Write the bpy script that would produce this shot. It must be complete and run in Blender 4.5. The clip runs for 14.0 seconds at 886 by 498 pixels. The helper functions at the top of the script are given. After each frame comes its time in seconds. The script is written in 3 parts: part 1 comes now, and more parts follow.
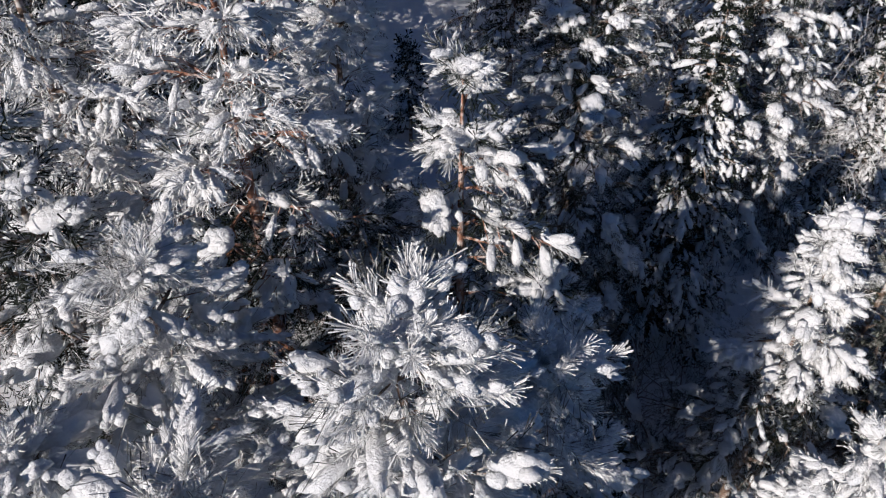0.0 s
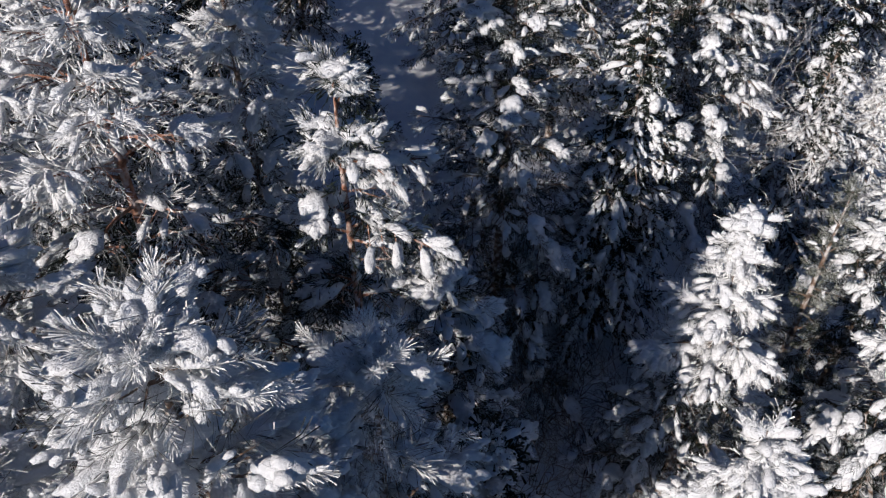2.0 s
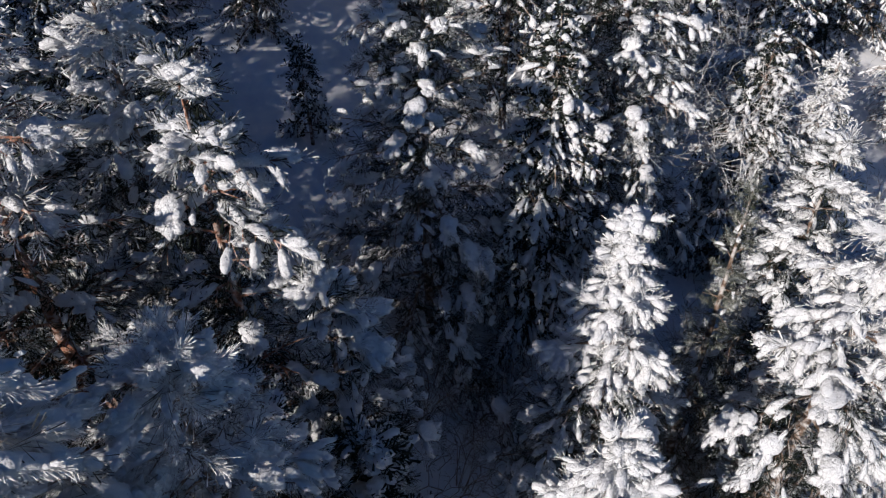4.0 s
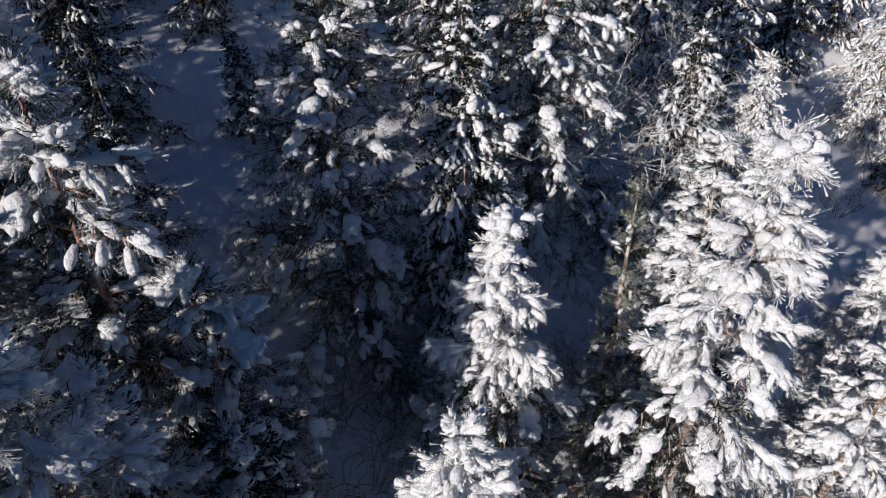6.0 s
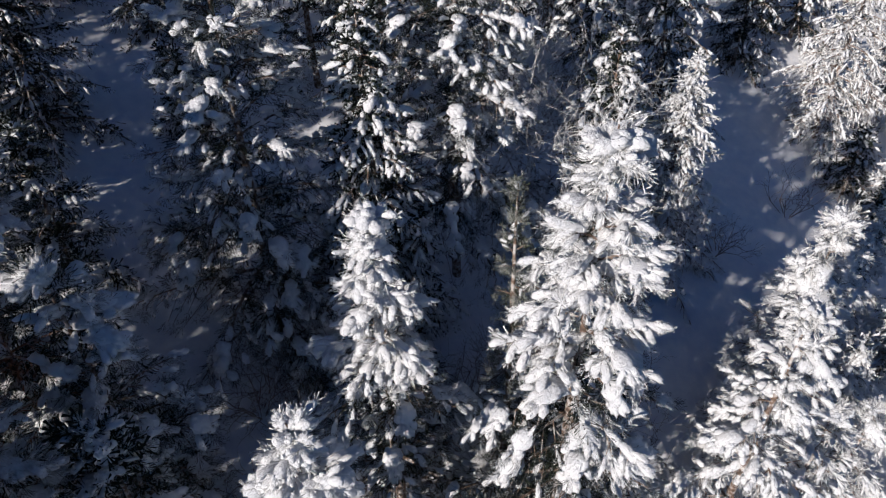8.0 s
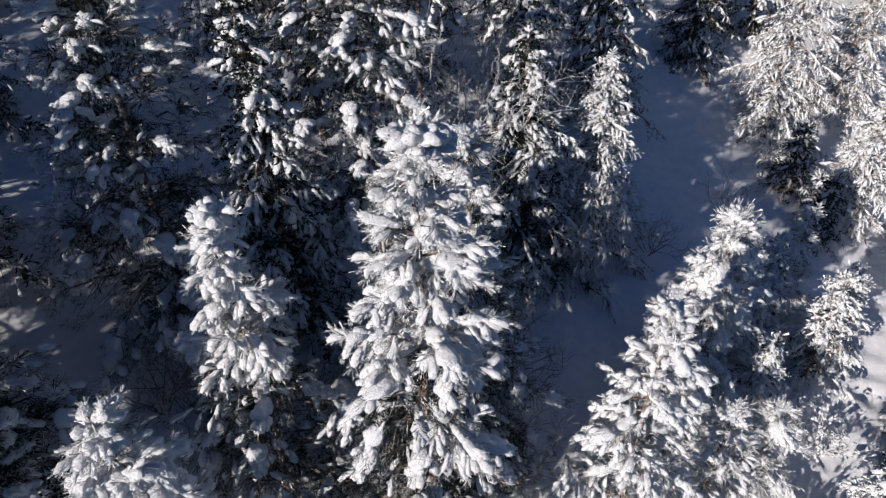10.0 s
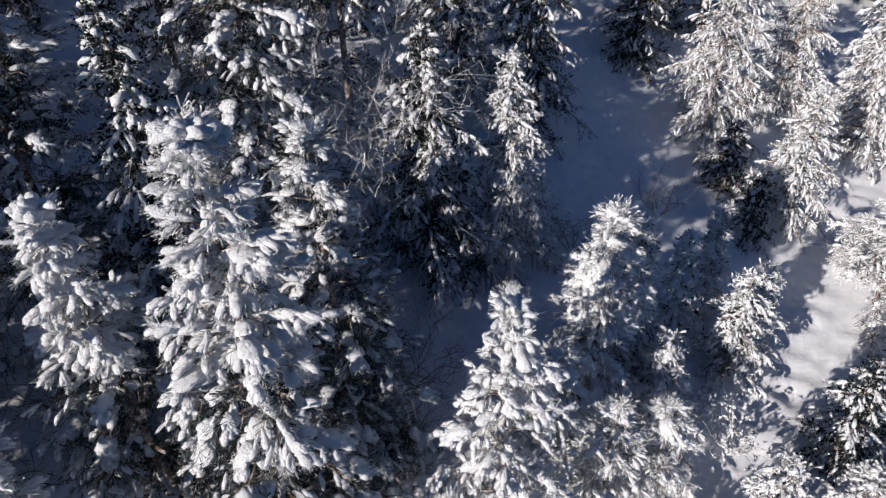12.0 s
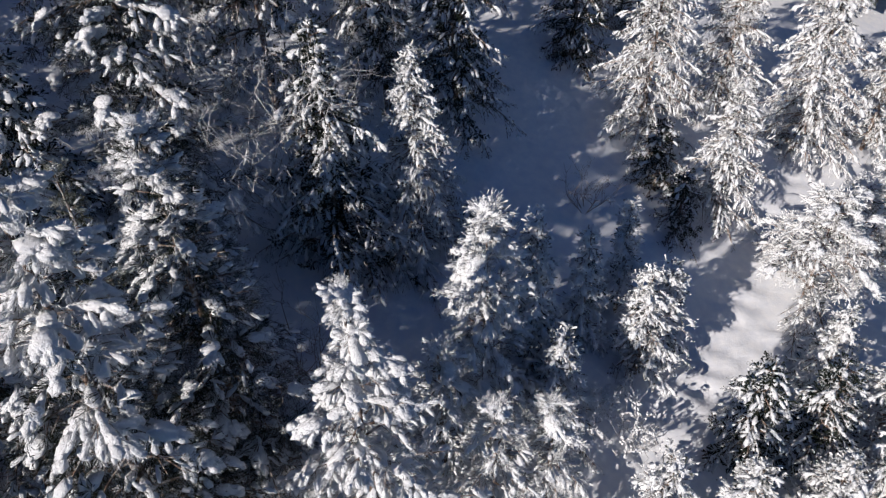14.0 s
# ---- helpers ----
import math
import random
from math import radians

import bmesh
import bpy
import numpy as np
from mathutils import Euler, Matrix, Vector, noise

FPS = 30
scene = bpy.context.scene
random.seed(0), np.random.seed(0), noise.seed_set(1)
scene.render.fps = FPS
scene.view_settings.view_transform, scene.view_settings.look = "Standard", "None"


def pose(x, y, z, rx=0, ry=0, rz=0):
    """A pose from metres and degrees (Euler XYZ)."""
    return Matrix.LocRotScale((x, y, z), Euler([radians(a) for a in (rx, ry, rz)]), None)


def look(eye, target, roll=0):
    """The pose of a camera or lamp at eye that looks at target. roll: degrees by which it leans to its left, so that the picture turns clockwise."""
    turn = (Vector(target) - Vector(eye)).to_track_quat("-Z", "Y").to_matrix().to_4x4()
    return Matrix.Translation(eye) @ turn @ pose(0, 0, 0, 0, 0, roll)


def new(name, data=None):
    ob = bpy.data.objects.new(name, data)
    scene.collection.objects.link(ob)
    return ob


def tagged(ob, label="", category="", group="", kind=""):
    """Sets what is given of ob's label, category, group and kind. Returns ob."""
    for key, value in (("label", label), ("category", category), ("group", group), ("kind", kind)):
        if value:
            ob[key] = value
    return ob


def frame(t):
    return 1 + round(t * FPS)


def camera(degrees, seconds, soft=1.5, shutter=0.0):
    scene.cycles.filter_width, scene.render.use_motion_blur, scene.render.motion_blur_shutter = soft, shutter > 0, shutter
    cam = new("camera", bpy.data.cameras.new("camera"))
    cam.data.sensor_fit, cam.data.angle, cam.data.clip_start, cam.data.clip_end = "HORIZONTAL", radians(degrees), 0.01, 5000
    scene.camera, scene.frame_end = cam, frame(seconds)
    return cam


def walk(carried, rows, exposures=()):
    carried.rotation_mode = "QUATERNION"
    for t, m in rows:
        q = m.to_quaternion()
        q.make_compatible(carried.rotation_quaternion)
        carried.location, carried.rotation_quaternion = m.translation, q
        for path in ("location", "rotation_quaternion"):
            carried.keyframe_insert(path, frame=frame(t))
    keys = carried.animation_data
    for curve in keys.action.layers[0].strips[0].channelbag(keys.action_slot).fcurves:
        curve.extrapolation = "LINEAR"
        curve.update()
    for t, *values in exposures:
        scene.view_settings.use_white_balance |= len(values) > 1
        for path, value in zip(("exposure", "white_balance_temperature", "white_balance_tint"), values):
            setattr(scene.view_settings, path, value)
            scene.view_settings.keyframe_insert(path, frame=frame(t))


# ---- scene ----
cam = camera(68.0, 14.0, soft=1.2, shutter=0.1)
METRES, EYE, TILT = 9.0, 7.5, -38.0
ROWS = [
    (0.0, 0.0001, 0.0000, 0.0003, 0.00, 0.01, 0.08),
    (0.5, 0.0206, -0.0007, 0.0017, 0.07, -0.07, 0.04),
    (1.0, 0.0431, -0.0004, 0.0019, 0.11, -0.04, 0.04),
    (1.5, 0.0674, -0.0010, 0.0022, 0.16, -0.04, 0.04),
    (2.0, 0.0937, -0.0019, 0.0022, 0.27, -0.01, 0.06),
    (4.5, 0.2408, -0.0056, -0.0005, 1.10, 0.21, 0.05),
    (5.0, 0.2723, -0.0073, -0.0009, 1.21, 0.20, -0.01),
    (5.5, 0.3038, -0.0069, -0.0011, 1.30, 0.20, -0.04),
    (6.0, 0.3361, -0.0065, -0.0013, 1.42, 0.20, -0.05),
    (6.5, 0.3690, -0.0061, -0.0023, 1.54, 0.23, -0.08),
    (7.0, 0.4027, -0.0056, -0.0031, 1.67, 0.25, -0.11),
    (7.5, 0.4376, -0.0056, -0.0034, 1.82, 0.25, -0.15),
    (8.0, 0.4734, -0.0053, -0.0041, 2.02, 0.24, -0.15),
    (10.5, 0.6738, 0.0007, -0.0073, 2.66, 0.20, -0.43),
    (11.0, 0.7179, 0.0021, -0.0080, 2.80, 0.20, -0.42),
    (11.5, 0.7640, 0.0045, -0.0097, 3.01, 0.25, -0.39),
    (12.0, 0.8124, 0.0057, -0.0125, 3.27, 0.35, -0.36),
    (12.5, 0.8601, 0.0076, -0.0158, 3.51, 0.47, -0.28),
    (13.0, 0.9071, 0.0109, -0.0187, 3.67, 0.55, -0.25),
    (13.5, 0.9532, 0.0148, -0.0203, 3.77, 0.53, -0.30),
    (14.0, 1.0001, 0.0177, -0.0209, 3.90, 0.49, -0.33),
]
walk(cam, [(t, pose(0, 0, EYE, TILT) @ pose(METRES * x, METRES * y, METRES * z, 90 + pitch, roll, yaw)) for t, x, y, z, yaw, pitch, roll in ROWS],
     exposures=[(0.0, 0.38, 4960, 11), (14.0, 0.38, 4960, 11)])

# ---- world, sun, exposure ----
SUN_FROM = Vector((-0.602, -0.717, 0.352)).normalized()
world = bpy.data.worlds.new("winter_sky")
scene.world = world
world.use_nodes = True
wn, wl = world.node_tree.nodes, world.node_tree.links
sky = wn.new("ShaderNodeTexSky")
sky.sky_type, sky.sun_disc = "NISHITA", False
sky.altitude, sky.dust_density, sky.ozone_density = 2200, 0.1, 5.0
sky.sun_elevation = math.asin(SUN_FROM.z)
sky.sun_rotation = math.atan2(SUN_FROM.x, SUN_FROM.y)
wl.new(sky.outputs[0], wn["Background"].inputs[0])
wn["Background"].inputs[1].default_value = 0.033
sun = new("sun", bpy.data.lights.new("sun", "SUN"))
sun.data.energy, sun.data.angle, sun.data.color = 5.0, radians(0.6), (1.0, 0.77, 0.53)
sun.matrix_world = look(SUN_FROM * 60, (0, 0, 0))


# ---- materials ----
def material(name, rough=0.6):
    m = bpy.data.materials.new(name)
    m.use_nodes = True
    n, l = m.node_tree.nodes, m.node_tree.links
    b = n["Principled BSDF"]
    b.inputs["Roughness"].default_value = rough
    return m, n, l, b


def noise_node(n, l, scale, detail=3.0, coord="Object", rough=0.55):
    tc = n.new("ShaderNodeTexCoord")
    t = n.new("ShaderNodeTexNoise")
    t.inputs["Scale"].default_value, t.inputs["Detail"].default_value = scale, detail
    t.inputs["Roughness"].default_value = rough
    l.new(tc.outputs[coord], t.inputs["Vector"])
    return t


def ramp_node(n, l, fac, stops):
    r = n.new("ShaderNodeValToRGB")
    while len(r.color_ramp.elements) < len(stops):
        r.color_ramp.elements.new(0.5)
    for e, (p, c) in zip(r.color_ramp.elements, stops):
        e.position, e.color = p, (*c, 1)
    l.new(fac, r.inputs[0])
    return r


def bump_node(n, l, b, height, strength, distance):
    bump = n.new("ShaderNodeBump")
    bump.inputs["Strength"].default_value, bump.inputs["Distance"].default_value = strength, distance
    l.new(height, bump.inputs["Height"])
    l.new(bump.outputs[0], b.inputs["Normal"])
    return bump


def snow_material(name, low, high, grain, lump):
    m, n, l, b = material(name, 0.62)
    t = noise_node(n, l, 5.0, 4)
    r = ramp_node(n, l, t.outputs["Fac"], [(0.3, low), (0.65, high)])
    l.new(r.outputs[0], b.inputs["Base Color"])
    g = noise_node(n, l, grain, 5, rough=0.75)
    bump_node(n, l, b, g.outputs["Fac"], 0.8, lump)
    b.inputs["Specular IOR Level"].default_value = 0.3
    return m


def needle_material(name, green, rime, amount):
    """Needles, green where bare and white where rime has caught on them, in patches and needle by needle."""
    m, n, l, b = material(name, 0.7)
    big = noise_node(n, l, 3.5, 2)
    geo = n.new("ShaderNodeNewGeometry")
    mix = n.new("ShaderNodeMath")
    mix.operation = "MULTIPLY_ADD"
    l.new(geo.outputs["Random Per Island"], mix.inputs[0])
    mix.inputs[1].default_value = 0.40
    l.new(big.outputs["Fac"], mix.inputs[2])
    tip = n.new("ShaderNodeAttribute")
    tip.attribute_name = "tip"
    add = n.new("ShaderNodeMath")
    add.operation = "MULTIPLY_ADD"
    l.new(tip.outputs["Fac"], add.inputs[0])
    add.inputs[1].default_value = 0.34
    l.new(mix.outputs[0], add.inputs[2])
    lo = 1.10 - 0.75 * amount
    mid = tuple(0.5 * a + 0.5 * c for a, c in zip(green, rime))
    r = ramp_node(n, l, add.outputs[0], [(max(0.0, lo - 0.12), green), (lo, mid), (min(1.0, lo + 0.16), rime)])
    l.new(r.outputs[0], b.inputs["Base Color"])
    b.inputs["Specular IOR Level"].default_value = 0.12
    return m


def bark_material(name, dark, light, rime):
    m, n, l, b = material(name, 0.85)
    t = noise_node(n, l, 14.0, 5)
    r = ramp_node(n, l, t.outputs["Fac"], [(0.32, dark), (0.47, light), (0.60, rime)])
    l.new(r.outputs[0], b.inputs["Base Color"])
    bump_node(n, l, b, t.outputs["Fac"], 0.8, 0.02)
    return m


SNOW = snow_material("snow_load", (0.80, 0.82, 0.85), (0.90, 0.90, 0.90), 32.0, 0.05)
GROUND_SNOW = snow_material("snow_ground", (0.76, 0.78, 0.82), (0.88, 0.88, 0.88), 16.0, 0.008)
# dark green with little rime, blackened further so the colour holds some shade
NEEDLE_DARK = needle_material("needles_green_shade", (0.014, 0.018, 0.013), (0.42, 0.44, 0.45), 0.05)
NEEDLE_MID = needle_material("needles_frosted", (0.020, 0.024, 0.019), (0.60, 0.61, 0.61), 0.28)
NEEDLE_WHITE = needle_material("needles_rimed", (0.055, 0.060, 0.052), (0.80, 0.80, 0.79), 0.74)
NEEDLE_NEAR = needle_material("needles_rime_tipped", (0.045, 0.048, 0.044), (0.78, 0.78, 0.77), 0.54)
NEEDLE_BARE = needle_material("needles_bare", (0.042, 0.048, 0.03), (0.42, 0.43, 0.38), 0.35)
WOODS = bark_material("unseen_woods", (0.022, 0.028, 0.022), (0.05, 0.06, 0.05), (0.34, 0.36, 0.40))
BARK = bark_material("bark", (0.045, 0.032, 0.024), (0.16, 0.105, 0.07), (0.45, 0.43, 0.41))
BARK_RED = bark_material("bark_red", (0.10, 0.045, 0.028), (0.27, 0.13, 0.075), (0.50, 0.42, 0.38))
TWIG = bark_material("twig_rimed", (0.14, 0.12, 0.10), (0.52, 0.51, 0.50), (0.78, 0.78, 0.78))
TWIG_DARK = bark_material("twig_bare", (0.075, 0.058, 0.046), (0.19, 0.15, 0.12), (0.4, 0.38, 0.36))


# ---- mesh helpers ----
def mesh_of(name, verts, faces, mat, smooth=False, tips=None):
    """A mesh from an array of points and one of triangles or quads."""
    me = bpy.data.meshes.new(name)
    verts, faces = np.asarray(verts, np.float32), np.asarray(faces, np.int32)
    me.vertices.add(len(verts))
    me.vertices.foreach_set("co", verts.ravel())
    me.loops.add(faces.size)
    me.loops.foreach_set("vertex_index", faces.ravel())
    me.polygons.add(len(faces))
    me.polygons.foreach_set("loop_start", np.arange(0, faces.size, faces.shape[1], dtype=np.int32))
    me.polygons.foreach_set("use_smooth", np.full(len(faces), smooth, dtype=bool))
    me.materials.append(mat)
    if tips is not None:
        me.attributes.new("tip", "FLOAT", "POINT").data.foreach_set("value", np.asarray(tips, np.float32))
    me.update(calc_edges=True)
    return me


def part(name, me, parent, label=""):
    ob = new(name, me)
    ob.parent = parent
    return tagged(ob, label)


def join(pieces):
    """One array of points and one of faces from a list of pairs."""
    pieces = [p for p in pieces if len(p[0])]
    if not pieces:
        return np.zeros((0, 3)), np.zeros((0, 3), int)
    off = np.cumsum([0] + [len(v) for v, _ in pieces[:-1]])
    return np.concatenate([v for v, _ in pieces]), np.concatenate([f + o for (_, f), o in zip(pieces, off)])


def tube(points, radii, sides=5):
    """A tapered tube of triangles round a line of points."""
    points, radii = np.asarray(points, float), np.asarray(radii, float)
    d = np.gradient(points, axis=0)
    d /= np.linalg.norm(d, axis=1, keepdims=True) + 1e-9
    ref = np.where(np.abs(d[:, 2:3]) > 0.8, [[1.0, 0, 0]], [[0, 0, 1.0]])
    u = np.cross(d, ref)
    u /= np.linalg.norm(u, axis=1, keepdims=True)
    w = np.cross(d, u)
    a = np.arange(sides) * 2 * np.pi / sides
    ring = points[:, None] + radii[:, None, None] * (np.cos(a)[:, None] * u[:, None] + np.sin(a)[:, None] * w[:, None])
    i, j = np.meshgrid(np.arange(len(points) - 1), np.arange(sides), indexing="ij")
    a0, b0 = i * sides + j, i * sides + (j + 1) % sides
    a1, b1 = a0 + sides, b0 + sides
    f = np.stack([np.stack([a0, b0, b1], -1), np.stack([a0, b1, a1], -1)], 2).reshape(-1, 3)
    return ring.reshape(-1, 3), f


def ball(level):
    if level == 0:
        v = [(1, 0, 0), (-1, 0, 0), (0, 1, 0), (0, -1, 0), (0, 0, 1), (0, 0, -1)]
        f = []
        for a, b, c in [(0, 2, 4), (2, 1, 4), (1, 3, 4), (3, 0, 4), (2, 0, 5), (1, 2, 5), (3, 1, 5), (0, 3, 5)]:
            k = []
            for p, q in ((a, b), (b, c), (c, a)):
                m = tuple(np.add(v[p], v[q]) / 2 ** 0.5)
                if m not in v:
                    v.append(m)
                k.append(v.index(m))
            f += [(a, k[0], k[2]), (k[0], b, k[1]), (k[2], k[1], c), tuple(k)]
        return np.array(v, float), np.array(f)
    bm = bmesh.new()
    bmesh.ops.create_icosphere(bm, subdivisions=level, radius=1.0)
    v = np.array([x.co[:] for x in bm.verts])
    f = np.array([[x.index for x in p.verts] for p in bm.faces])
    bm.free()
    return v, f


def lump_shape(level, seed):
    """A pillow of snow of unit length along x: uneven, flatter below, thinner to its tip."""
    v, f = ball(level)
    out = []
    for p in v:
        q = Vector(p)
        k = 1 + 0.42 * noise.noise(q * 1.5 + Vector((seed * 7.3, 0, 0))) + 0.20 * noise.noise(q * 3.6 + Vector((0, seed * 5.1, 0)))
        x, y, z = q * k
        thin = 1.0 - 0.22 * x
        out.append((0.5 * x, 0.5 * y * thin, 0.5 * z * thin * (0.6 if z < 0 else 1.0) - 0.10 * max(0, x) ** 2))
    return np.array(out), f


def brush_shape(count, length, spread, width, seed):
    """A shoot of unit length along x, clothed with needles: each a thin triangle leaning forward."""
    rng = np.random.default_rng(seed)
    s = rng.random(count) ** 0.8
    a = rng.random(count) * 2 * np.pi
    lean = np.radians(spread) * (1 - 0.5 * s) * (1 + 0.2 * rng.standard_normal(count))
    n = np.stack([np.cos(lean), np.sin(lean) * np.cos(a), np.sin(lean) * np.sin(a)], -1)
    side = np.cross(n, rng.standard_normal((count, 3)))
    side /= np.linalg.norm(side, axis=1, keepdims=True)
    foot = np.stack([s, 0 * s, 0 * s], -1)
    ln = length * (0.75 + 0.5 * rng.random(count))[:, None]
    tip = foot + n * ln
    v = np.stack([foot + 0.2 * width * side, tip - 0.5 * width * side, tip + 0.5 * width * side], 1)
    return v.reshape(-1, 3), np.arange(count * 3).reshape(-1, 3)


def finger_shape(level, seed):
    """A soft roll of snow of unit length along x: clotted, fuller towards its tip, sagging at the end."""
    v, f = ball(level)
    out = []
    for p in v:
        q = Vector(p)
        k = 1 + 0.42 * noise.noise(Vector((q.x * 2.4 + seed * 7.3, q.y * 1.3, q.z * 1.3))) + 0.36 * noise.noise(q * 3.1 + Vector((0, seed * 5.1, 0)))
        x = math.copysign(abs(q.x) ** 0.85, q.x)
        side = k * (1.0 + 0.32 * x)
        out.append((0.5 * x * (0.9 + 0.1 * k), 0.5 * q.y * side, 0.5 * q.z * side * (0.75 if q.z < 0 else 1.0) - 0.16 * (x + 0.3) ** 2))
    return np.array(out), f


def clot_shape(level, seed, bits):
    """A roll of snow with smaller clots grown on to its sides and upper face."""
    rng = np.random.default_rng(700 + seed)
    pieces = [finger_shape(level, seed)]
    for k in range(bits):
        v, f = lump_shape(1, seed * 5 + k)
        t, side = rng.uniform(-0.42, 0.48), rng.choice([-1, 1])
        size = np.array([rng.uniform(0.22, 0.42), rng.uniform(0.5, 0.8), rng.uniform(0.5, 0.75)])
        pieces.append((v * size + (t, side * rng.uniform(0.15, 0.42), rng.uniform(-0.15, 0.30) - 0.16 * (2 * t + 0.3) ** 2), f))
    return join(pieces)


def pad_shape(seed, level=2):
    """A cushion of snow bridging a spray of twigs, with lobes that hang over its outer edge like the fingers of a mitten."""
    rng = np.random.default_rng(900 + seed)
    v, f = lump_shape(level, 60 + seed)
    pieces = [(v * (0.80, 0.95, 0.8) + (-0.12, 0, 0.10), f)]
    for k in range(4):
        v, f = lump_shape(1, 500 + seed * 4 + k)
        a = 6.283 * (k + rng.random()) / 4
        pieces.append((v * rng.uniform(0.25, 0.45) + (-0.1 + 0.33 * np.cos(a), 0.38 * np.sin(a), rng.uniform(0.05, 0.30)), f))
    lobes = 3 + seed % 3
    for k in range(lobes):
        a = np.radians(-62 + 124 * (k + 0.3 + 0.4 * rng.random()) / lobes)
        v, f = finger_shape(1, 80 + seed * 7 + k)
        v = v * (rng.uniform(0.5, 0.8), rng.uniform(0.28, 0.42), 0.5)
        dip = -rng.uniform(0.35, 0.9)
        c, q, cd, sd = np.cos(a), np.sin(a), np.cos(dip), np.sin(dip)
        v = np.stack([v[:, 0] * cd - v[:, 2] * sd, v[:, 1], v[:, 0] * sd + v[:, 2] * cd], -1)
        v = np.stack([v[:, 0] * c - v[:, 1] * q, v[:, 0] * q + v[:, 1] * c, v[:, 2]], -1)
        pieces.append((v + (0.02 + 0.34 * c, 0.36 * q, -0.16), f))
    return join(pieces)


def rime_shape(seed):
    """A thin roll of snow on a long-needled shoot, with clots of rime standing off on the ends of its needles."""
    rng = np.random.default_rng(500 + seed)
    v, f = finger_shape(1, 200 + seed)
    pieces = [(v * (0.9, 0.85, 0.75), f)]
    for k in range(5):
        v, f = lump_shape(1, 300 + seed * 9 + k)
        a = np.radians(rng.uniform(-115, 115))
        r = rng.uniform(0.25, 0.52)
        size = rng.uniform(0.7, 1.25)
        pieces.append((v * (0.28 * size, 0.46 * size, 0.46 * size) + (rng.uniform(-0.38, 0.5), r * np.sin(a), r * np.cos(a) - 0.25), f))
    return join(pieces)


LUMPS = [lump_shape(1, s) for s in range(8)]
FINGERS = [clot_shape(2, s, 1) for s in range(16)]
MID_FINGERS = [clot_shape(1, s, 1) for s in range(12)]
RIME = [rime_shape(s) for s in range(10)]
FAR_FINGERS = [finger_shape(1, s) for s in range(10)]
PADS = [pad_shape(s) for s in range(10)]
PINE_BRUSH = {1: [brush_shape(13, 0.50, 66, 0.09, s) for s in range(5)],
              2: [brush_shape(28, 0.48, 60, 0.036, s) for s in range(5)],
              "fur": [brush_shape(36, 0.48, 58, 0.026, s) for s in range(6)],
              3: [brush_shape(150, 0.29, 64, 0.016, s) for s in range(6)]}
SPRUCE_BRUSH = {1: [brush_shape(8, 0.27, 72, 0.11, s) for s in range(5)],
                2: [brush_shape(20, 0.24, 72, 0.070, s) for s in range(5)]}
PINE_THICKET = {1: [brush_shape(12, 0.50, 75, 0.14, s) for s in range(5)],
                2: [brush_shape(22, 0.50, 75, 0.050, s) for s in range(5)],
                3: [brush_shape(26, 0.40, 80, 0.016, s) for s in range(5)]}
SPRUCE_THICKET = {1: [brush_shape(9, 0.50, 78, 0.19, s) for s in range(5)],
                  2: [brush_shape(14, 0.45, 78, 0.100, s) for s in range(5)]}


def scatter(shapes, where, ahead, sizes, rng, roll=0.25):
    """Copies of the shapes at points, along directions, with sizes (x, y, z), joined into one array."""
    if not len(where):
        return np.zeros((0, 3)), np.zeros((0, 3), int)
    where, ahead, sizes = np.asarray(where, float), np.asarray(ahead, float), np.asarray(sizes, float)
    d = ahead / np.linalg.norm(ahead, axis=1, keepdims=True)
    up = np.array([0, 0, 1.0]) + roll * rng.standard_normal((len(d), 3))
    y = np.cross(up, d)
    y /= np.linalg.norm(y, axis=1, keepdims=True) + 1e-9
    z = np.cross(d, y)
    frames = np.stack([d, y, z], 1) * sizes[:, :, None]
    kind = rng.integers(0, len(shapes), len(where))
    out = []
    for k, (v, f) in enumerate(shapes):
        some = np.nonzero(kind == k)[0]
        if len(some):
            vv = np.einsum("vi,nij->nvj", v, frames[some]) + where[some][:, None]
            out.append((vv.reshape(-1, 3), (f[None] + (np.arange(len(some)) * len(v))[:, None, None]).reshape(-1, 3)))
    return join(out)


# ---- the ground ----
def ground_z(x, y):
    """Height of the hillside, which falls to the right and rises away."""
    return -0.98 - 0.257 * x + 0.282 * y


TRAIL = [(8.4, 4.2), (10.4, 5.9), (11.4, 6.7), (12.3, 7.6), (13.3, 8.7), (14.1, 9.9), (14.6, 11.1), (15.6, 13.1), (17.1, 15.0), (19.4, 16.3), (24.0, 18.5)]


def trail_distance(x, y):
    best = np.full(np.shape(x), 99.0)
    for (ax, ay), (bx, by) in zip(TRAIL[:-1], TRAIL[1:]):
        ux, uy = bx - ax, by - ay
        k = np.clip(((x - ax) * ux + (y - ay) * uy) / (ux * ux + uy * uy), 0, 1)
        best = np.minimum(best, np.hypot(x - ax - k * ux, y - ay - k * uy))
    return best


